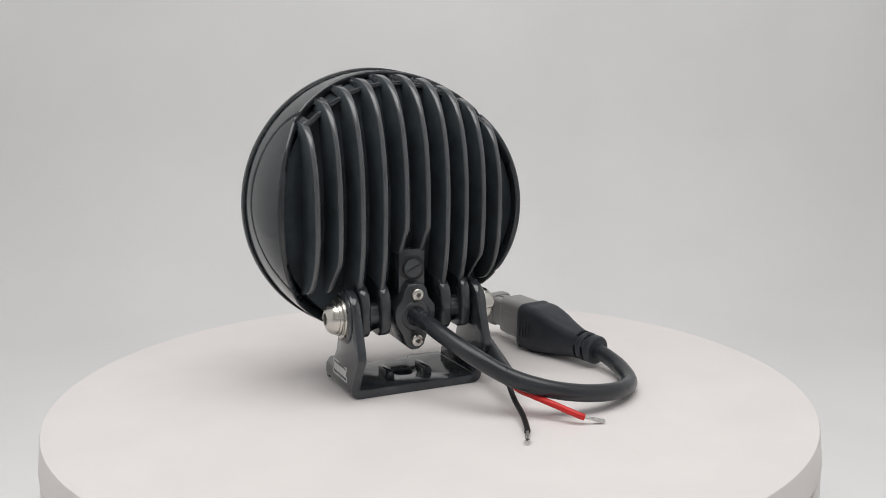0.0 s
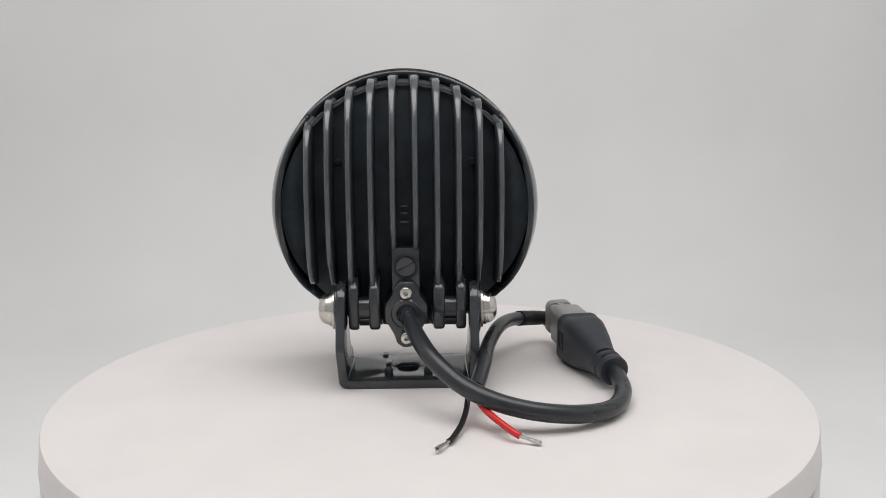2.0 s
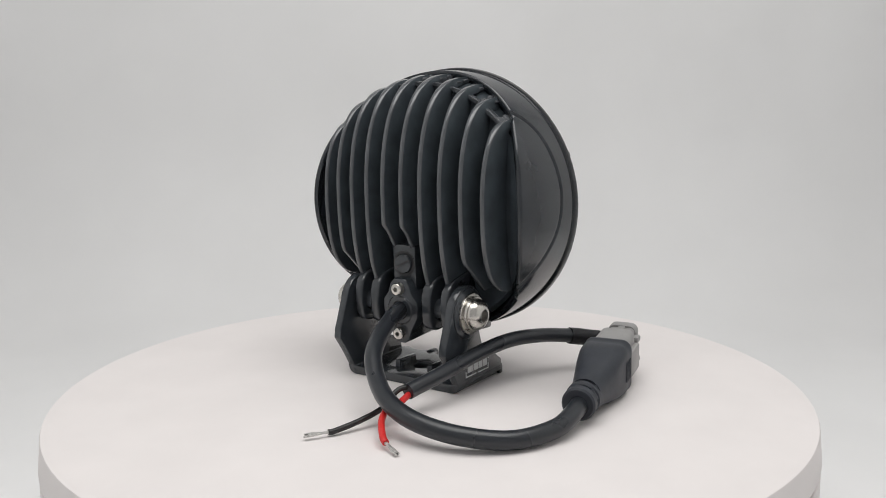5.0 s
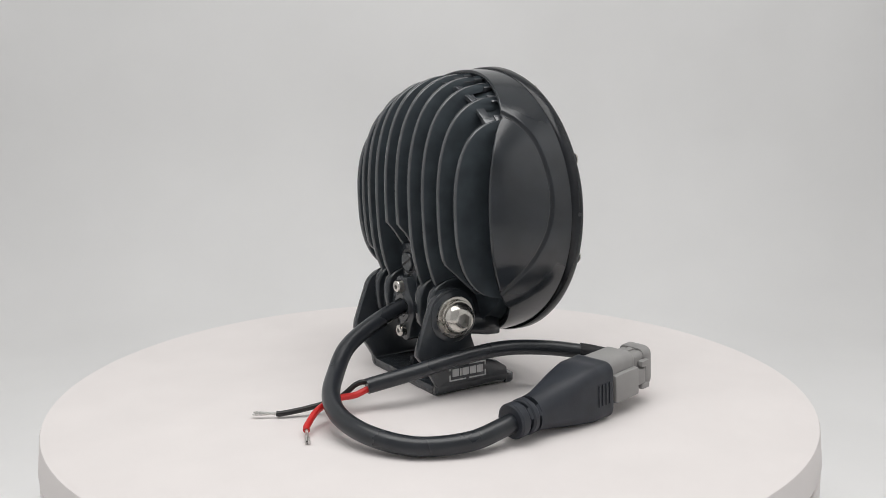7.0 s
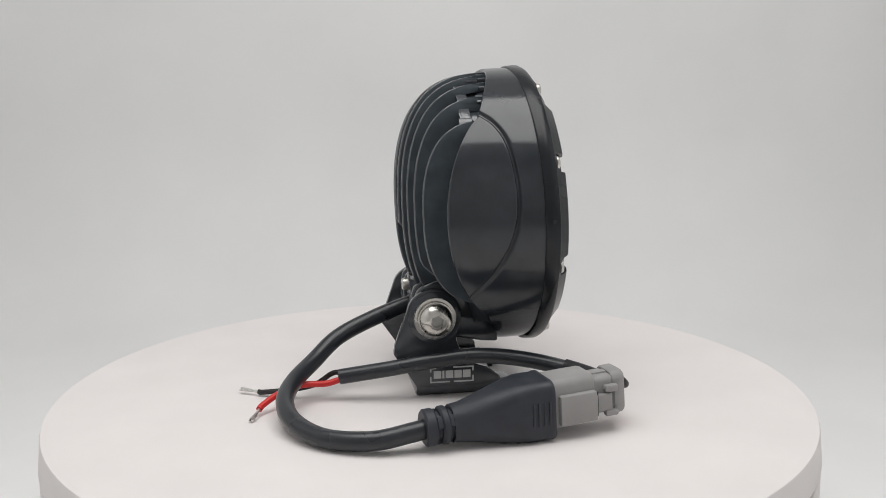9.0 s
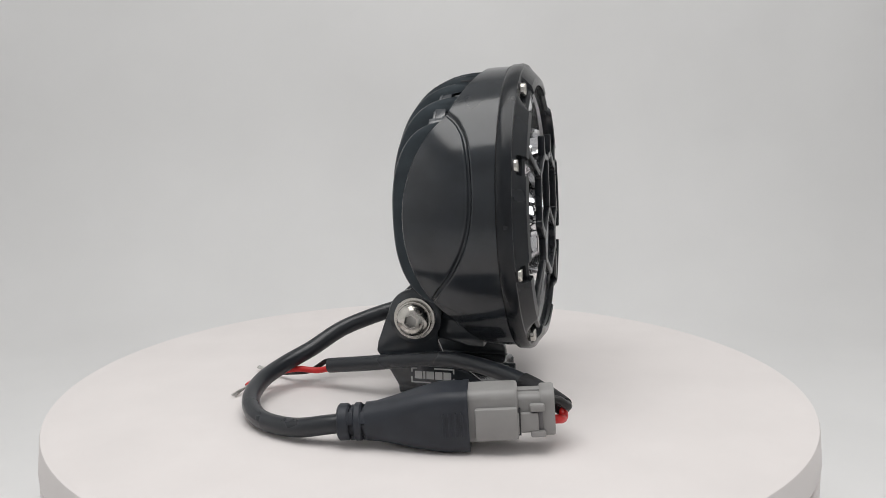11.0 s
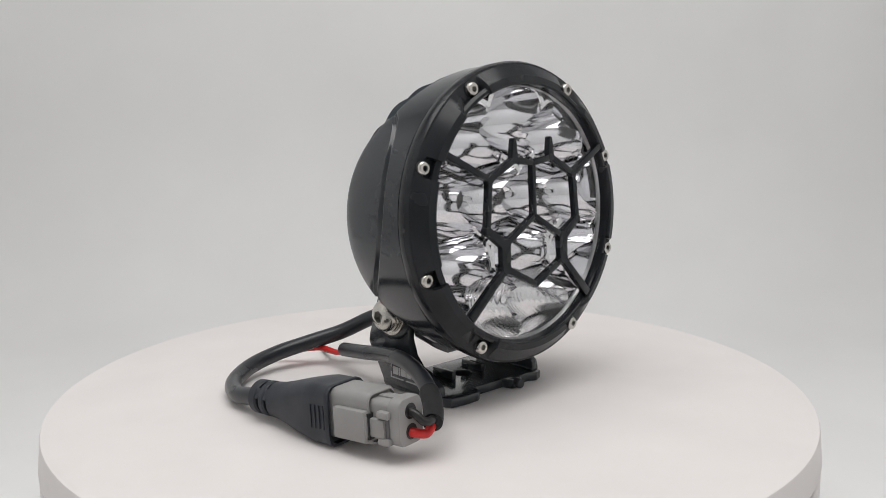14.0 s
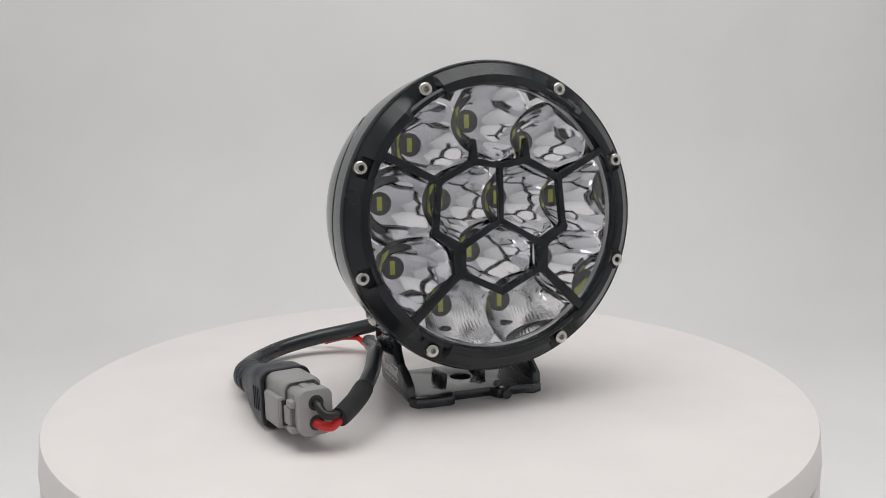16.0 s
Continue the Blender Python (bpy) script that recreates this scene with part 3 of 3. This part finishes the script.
def bracket():
    # arms: tapered plates, round at the bolt, flaring to the foot
    arm = [(-57.0, 4.0), (-57.4, 5.2), (-60.6, 10.5), (-66.8, 19.5), (-66.2, 23.5)] + arc(-49.2, 35.6, 12.0, 152, 8, 14) + [(-39.2, 30), (-39.4, 25), (-37.0, 18.5), (-33, 14.2), (-26, 12.0), (-20.2, 8.0), (-19.6, 4.0)]
    right = prism(arm, 27.9, 31.9, "x", 0.7)
    left = prism(arm, -30.6, -26.6, "x", 0.7)
    plate = [(-26.6, -57.0), (27.9, -57.0), (27.9, -20.4), (30.8, -20.2), (30.8, -17.5), (29, -14.8), (22, -13.8), (14.5, -13.8), (12, -15.2), (10.5, -19.5), (-6, -19.5), (-8, -15.2), (-13.5, -14.2), (-15.5, -17.5), (-21, -17.5), (-25, -15.5), (-29.5, -17.5), (-29.5, -20.2), (-26.6, -20.4)]
    hole = [(0.2 + 4.7 * math.cos(2 * math.pi * k / 28), -39.0 + 4.7 * math.sin(2 * math.pi * k / 28)) for k in range(28)]
    bm = bmesh.new()
    layers = []
    for z in (0.0, 4.0):
        outer = [bm.verts.new((x, y, z)) for x, y in plate]
        inner = [bm.verts.new((x, y, z)) for x, y in hole]
        layers.append((outer, inner))
        edges = [bm.edges.new((l[i], l[(i + 1) % len(l)])) for l in (outer, inner) for i in range(len(l))]
        bmesh.ops.triangle_fill(bm, edges=edges, use_beauty=True)
    for w in (0, 1):
        lo, hi = layers[0][w], layers[1][w]
        for i in range(len(lo)):
            j = (i + 1) % len(lo)
            bm.faces.new((lo[i], lo[j], hi[j], hi[i]))
    bmesh.ops.recalc_face_normals(bm, faces=bm.faces)
    rim = [e for e in bm.edges if e.calc_face_angle(0) > radians(60) and abs(e.verts[0].co.z - e.verts[1].co.z) < 0.01]
    bmesh.ops.bevel(bm, geom=rim, offset=0.5, segments=2, affect="EDGES", profile=0.5, clamp_overlap=True)
    # rounded bends between the foot and the arms
    bends = []
    for cx, sx in ((27.9, 1), (-26.6, -1)):
        bend = [(cx, 5.5), (cx, 4.0), (cx - sx * 1.5, 4.0), (cx - sx * 1.5, 0.0)] + [(cx + sx * 4.0 * math.sin(radians(k)), 4.0 - 4.0 * math.cos(radians(k))) for k in range(0, 91, 10)] + [(cx + sx * 4.0, 5.5)]
        bends.append(prism(bend, -57.0, -19.6, "y", 0.7))
    body = part("bracket", join(right, left, bm, *bends), PAINT, light, "gloss black U-shaped mounting bracket", FOOT)
    for x, y in ((-8.6, -40.5), (9.6, -40.5)):
        part("guide_rib", join(box(x - 1.3, x + 1.3, y - 6.5, y + 6.5, 3.8, 7.4, 0.5), box(x - 2.0, x + 2.0, y - 6.0, y - 2.5, 3.8, 6.2, 0.5)), PAINT, body)
    part("front_lug", moved(lathe([(0, -3.0), (2.0, -3.0), (2.3, -2.4), (2.3, 2.4), (2.0, 3.0), (0, 3.0)], 24, closed=False), Matrix.Translation((-11.2, -15.4, 2.4))), PAINT, body)
    # bolts with washers through both arms
    for s, x in ((1, 31.9), (-1, -30.6)):
        turn = Matrix.Translation((x, -49.0, 35.2)) @ Matrix.Rotation(radians(-90 * s), 4, "Z")
        part("pivot_collar", moved(lathe([(3, -0.2), (11.4, -0.2), (11.4, 0.5), (10.8, 1.0), (3, 1.0)], 48), turn), PAINT, body)
        turn = turn @ Matrix.Translation((0, 0.9, 0))
        part("washer", moved(lathe([(3, 0), (9.0, 0), (9.2, 0.4), (9.0, 1.3), (3, 1.3)], 40), turn), STEEL, body, "flat stainless washer")
        part("spring_washer", moved(lathe([(3, 1.35), (7.6, 1.35), (7.8, 2.2), (7.6, 3.0), (3, 3.0)], 40), turn), STEEL, body, "stainless spring washer")
        part("bolt", moved(screw_mesh(7.0, 4.6, 2.9, True), turn @ Matrix.Translation((0, 3.0, 0)) @ Matrix.Rotation(radians(20), 4, "Y")), STEEL, body, "domed stainless hex socket bolt")
    # maker's mark on each arm: a broken frame round five plain blocks
    for s, x in ((1, 31.9), (-1, -30.6)):
        x0, x1 = (x, x + 0.12) if s > 0 else (x - 0.12, x)

        def mark(y0, y1, z0, z1):
            return box(x0, x1, y0, y1, z0, z1, 0)

        pieces = [mark(-51.2, -42.5, 6.2, 6.8), mark(-40.8, -32.0, 6.2, 6.8), mark(-51.2, -50.6, 6.8, 9.0), mark(-51.2, -50.6, 11.0, 12.4), mark(-32.6, -32.0, 6.8, 9.0), mark(-32.6, -32.0, 11.0, 12.6), mark(-41, -32.0, 12.6, 13.2), mark(-51.2, -48.5, 12.4, 12.9)]
        y = -49.6
        for w in (3.3, 0.9, 3.4, 3.2, 3.4):
            pieces.append(mark(y, y + w, 8.1, 11.5))
            y += w + 0.5
        part("printed_mark", join(*pieces), PRINT, body, "light grey printed mark", smooth=0)


bracket()


def lamp_cable():
    line = [(-8.9, -9.0, 35.6), (-6.7, -12.5, 34.8), (4.6, -26.8, 29.4), (17.2, -38.6, 23.2), (31.5, -44.3, 16.0), (47.2, -46.7, 11.5), (62.9, -43.7, 8.5), (77.5, -33.7, 6.0), (86.6, -17.6, 4.2), (87.2, 1.4, 5.0), (82.0, 15.2, 7.6), (77.0, 22.6, 9.0)]
    cable = part("cable", tube(line, 3.7, 24, 12), RUBBER, light, "thick round black rubber cable in a loop")
    # moulded boot; its own frame has x along the cable, z up, origin at its open end
    d = math.degrees(math.atan2(69.1, -45.9))
    at = pose(0.0527, 0.0593, 0.0122, 0, -3.2, d)

    def section(x, w, h, r, dz=0.0):
        """A rounded rectangle across the boot."""
        pts = []
        for cx, cz, a0 in ((w / 2 - r, h / 2 - r, 0), (-w / 2 + r, h / 2 - r, 90), (-w / 2 + r, -h / 2 + r, 180), (w / 2 - r, -h / 2 + r, 270)):
            for k in range(6):
                a = radians(a0 + 18 * k)
                pts.append((x, cx + r * math.cos(a), cz + r * math.sin(a) + dz))
        return pts

    def loft(sections):
        bm = bmesh.new()
        rows = [[bm.verts.new(q) for q in s] for s in sections]
        for a, b in zip(rows, rows[1:]):
            for k in range(len(a)):
                bm.faces.new((a[k], a[(k + 1) % len(a)], b[(k + 1) % len(a)], b[k]))
        bm.faces.new(rows[0][::-1])
        bm.faces.new(rows[-1])
        return bm

    boot = loft([section(-38.4, 12.8, 14.2, 6.2, -0.8), section(-34.5, 13.4, 14.9, 6.4, -0.8), section(-28.5, 15.4, 17.0, 6.4, -0.6), section(-20.5, 18.2, 20.2, 5.8, -0.3), section(-13.5, 19.8, 22.3, 5.0), section(-10.0, 20.4, 23.2, 4.6), section(-7.0, 20.4, 23.2, 4.4), section(-2.6, 20.4, 22.9, 4.4), section(-1.8, 20.8, 23.4, 4.4), section(-0.5, 20.8, 23.4, 4.4), section(0, 20.2, 22.8, 4.0), section(-0.3, 17.6, 21.4, 3.4), section(-2.5, 17.0, 20.8, 3.2)])
    shell = part("boot", boot, BOOT, cable, "dark moulded rubber plug boot", at, smooth=50)
    for x0, x1, r in ((-49.0, -44.6, 6.9), (-43.0, -39.8, 7.1)):
        turn = Matrix.Translation((x0, 0, -0.8)) @ Matrix.Rotation(radians(-90), 4, "Z")
        w = x1 - x0
        part("relief_ring", moved(lathe([(3.2, 0), (r - 0.8, 0), (r, 0.7), (r, w - 0.7), (r - 0.6, w), (3.2, w)], 28), turn), BOOT, cable, m=at)
    core = moved(lathe([(3.0, 0), (5.0, 0), (5.6, 13), (3.0, 13)], 24), Matrix.Translation((-48.5, 0, -0.8)) @ Matrix.Rotation(radians(-90), 4, "Z"))
    part("relief_core", core, BOOT, cable, m=at)
    for a in (60, 180, 300):
        for x in (-43.8, -39.0):
            b = moved(box(-0.9, 0.9, -2.2, 2.2, 4.6, 6.5, 0.2), Matrix.Translation((x, 0, -0.8)) @ Matrix.Rotation(radians(a), 4, "X"))
            part("relief_link", b, BOOT, cable, m=at)
    for s in (1, -1):
        for k in range(4):
            y0, y1 = (10.1, 10.65) if s > 0 else (-10.65, -10.1)
            part("grip_rib", box(-9.5 + k * 2.2, -8.6 + k * 2.2, y0, y1, -4.5, 4.5, 0.2), BOOT, cable, m=at)
    return at, section, loft


plug_at, section, loft = lamp_cable()

# ---- the pigtail that is plugged into the lamp's cable ----
pigtail = tagged(new("wiring_pigtail"), "short black cable with grey connector and bare-ended red and black wires", "wiring pigtail")


def pigtail_parts():
    shell = part("connector", loft([section(-2.6, 15.6, 19.6, 3.2, 1.2), section(16.6, 15.4, 19.4, 3.2, 1.4), section(17.5, 14.8, 18.8, 3.0, 1.4), section(17.8, 13.6, 17.6, 2.8, 1.4), section(16.6, 13.2, 17.2, 2.8, 1.4)]), GREY, pigtail, "grey plastic two-pin connector shell", plug_at, smooth=50)
    part("inner_plug", loft([section(17.0, 11.8, 14.8, 2.0, 1.4), section(28.4, 11.8, 14.8, 2.0, 1.4)]), GREY, shell, smooth=50)
    part("end_flange", loft([section(25.8, 12.4, 16.6, 3.0, 1.4), section(26.4, 13.2, 17.4, 3.4, 1.4), section(30.4, 13.2, 17.4, 3.4, 1.4), section(31.0, 12.6, 16.8, 3.2, 1.4)]), GREY, shell, smooth=50)
    # latch window housing and the springy latch, on the outer side
    part("latch_housing", box(2.2, 17.6, -10.0, -7.0, -6.6, 5.2, 0.8), GREY, shell)
    part("latch_tongue", join(box(17.2, 25.0, -8.0, -5.6, -4.2, 2.6, 0.5), box(16.8, 18.0, -9.4, -5.6, -4.8, 3.2, 0.3)), GREY, shell)
    part("latch_prong", box(22.0, 27.4, -8.4, -5.6, 3.0, 5.8, 0.7), GREY, shell)
    part("latch_prong", box(22.0, 27.4, -8.4, -5.6, -6.6, -4.1, 0.7), GREY, shell)
    # slot and recess are darker solid pieces, their shade put into the colour
    part("latch_slot", box(17.7, 18.6, -8.5, -5.5, -5.4, 4.2, 0.1), RECESS_DARK, shell)
    part("latch_recess", box(24.4, 26.6, -7.0, -5.6, -4.6, 3.4, 0.2), SEAT, shell)
    part("key_rib", join(box(17.6, 26.0, -1.6, 1.6, 8.2, 9.5, 0.4), box(17.6, 26.0, -1.6, 1.6, -6.8, -5.6, 0.4)), GREY, shell)
    part("side_rib", box(1.0, 15.0, 7.2, 8.0, -5.0, 5.0, 0.4), GREY, shell)
    # wire holes are flat dark discs that paint the shade inside
    for z in (5.0, -2.4):
        turn = Matrix.Translation((30.9, 0, z)) @ Matrix.Rotation(radians(-90), 4, "Z")
        part("wire_hole", moved(lathe([(0, 0), (2.9, 0), (2.9, 0.25), (0, 0.25)], 24, closed=False), turn), RECESS_DARK, shell, "dark disc standing in for the shade of a wire hole")
    d = Vector((-45.9, 69.1, 3.6)).normalized()
    face = Vector((52.7, 59.3, 12.2)) + d * 29.4
    hi, lo = face + Vector((0, 0, 5.0)), face + Vector((0, 0, -2.4))
    line = [(33.4, -31.6, 10.4), (29.1, -11.2, 14.0), (24.4, 8.7, 17.8), (22.0, 28.7, 20.6), (20.6, 49.3, 19.4), (22.4, 68.9, 16.4), (26.4, 82.0, 13.8)]
    cable = part("cable", tube(line, 3.3, 24, 12), RUBBER, pigtail, "black round sheathed cable")
    wrap = [(21.6, 63.0, 17.4), (23.2, 72.0, 15.7), (26.0, 81.0, 14.0), (27.4, 84.5, 13.4)]
    part("shrink_tube", tube(wrap, lambda f: 3.95 - 0.35 * f, 24, 10, 0.06), SHRINK, cable, "matt black shrink tube")
    part("black_lead", tube([(26.4, 82.0, 14.4), (28.6, 86.4, 15.0), (32.0, 88.2, 15.8), hi + d * 2.2, hi - d * 6], 1.6, 14, 8), BLACKWIRE, pigtail, "black insulated wire into the connector")
    part("red_lead", tube([(26.4, 82.0, 12.8), (28.2, 84.6, 11.6), (30.4, 85.8, 10.2), lo + d * 2.4, lo - d * 6], 1.7, 14, 8), RED, pigtail, "red insulated wire into the connector")
    black = [(33.2, -27.0, 11.6), (32.4, -31.5, 12.0), (31.9, -36.0, 11.0), (33.8, -43.6, 6.0), (36.0, -54.8, 3.6), (36.6, -66.0, 1.9), (36.3, -68.6, 1.8)]
    red = [(33.4, -27.0, 9.4), (33.8, -31.4, 9.2), (36.5, -36.9, 7.9), (41.2, -45.4, 8.2), (49.1, -52.3, 6.6), (57.4, -56.2, 3.9), (60.2, -56.6, 2.9)]
    bw = part("black_wire", tube(black, 1.15, 14, 8), BLACKWIRE, pigtail, "thin black wire with stripped end")
    rw = part("red_wire", tube(red, 1.35, 14, 8), RED, pigtail, "red wire with stripped end")
    for wire, a, b in ((bw, Vector((36.4, -68.0, 1.8)), Vector((35.2, -79.0, 2.2))), (rw, Vector((59.6, -56.6, 3.0)), Vector((69.2, -56.2, 0.8)))):
        side = (b - a).cross(Vector((0, 0, 1))).normalized()
        for k in range(7):
            ang = k * 0.9
            off = side * math.cos(ang) * 0.55 + Vector((0, 0, 1)) * math.sin(ang) * 0.55
            off2 = side * math.cos(ang + 2.2) * 0.6 + Vector((0, 0, 1)) * math.sin(ang + 2.2) * 0.45
            end = b + off2 * 1.3 + (a - b) * random.uniform(0, 0.22)
            end.z = max(end.z, 0.35)
            part("strand", tube([a + off, a * 0.5 + b * 0.5 + off2, end], 0.32, 6, 5), TIN, wire, "tinned copper strand" if k == 0 else "")


pigtail_parts()


def turn(t):
    """The table's angle in degrees at t seconds."""
    return math.degrees(-0.201077 * t - 0.028078 * math.sin(t / 16 * math.pi) + 0.00376 * math.sin(t / 8 * math.pi) + 0.003097 * math.sin(t / 16 * 3 * math.pi))


def motions():
    rows = [(k * 0.5, pose(0, 0, 0, 0, 0, turn(k * 0.5))) for k in range(33)]
    walk(disc, rows)
    walk(light, rows)
    walk(pigtail, rows)


motions()
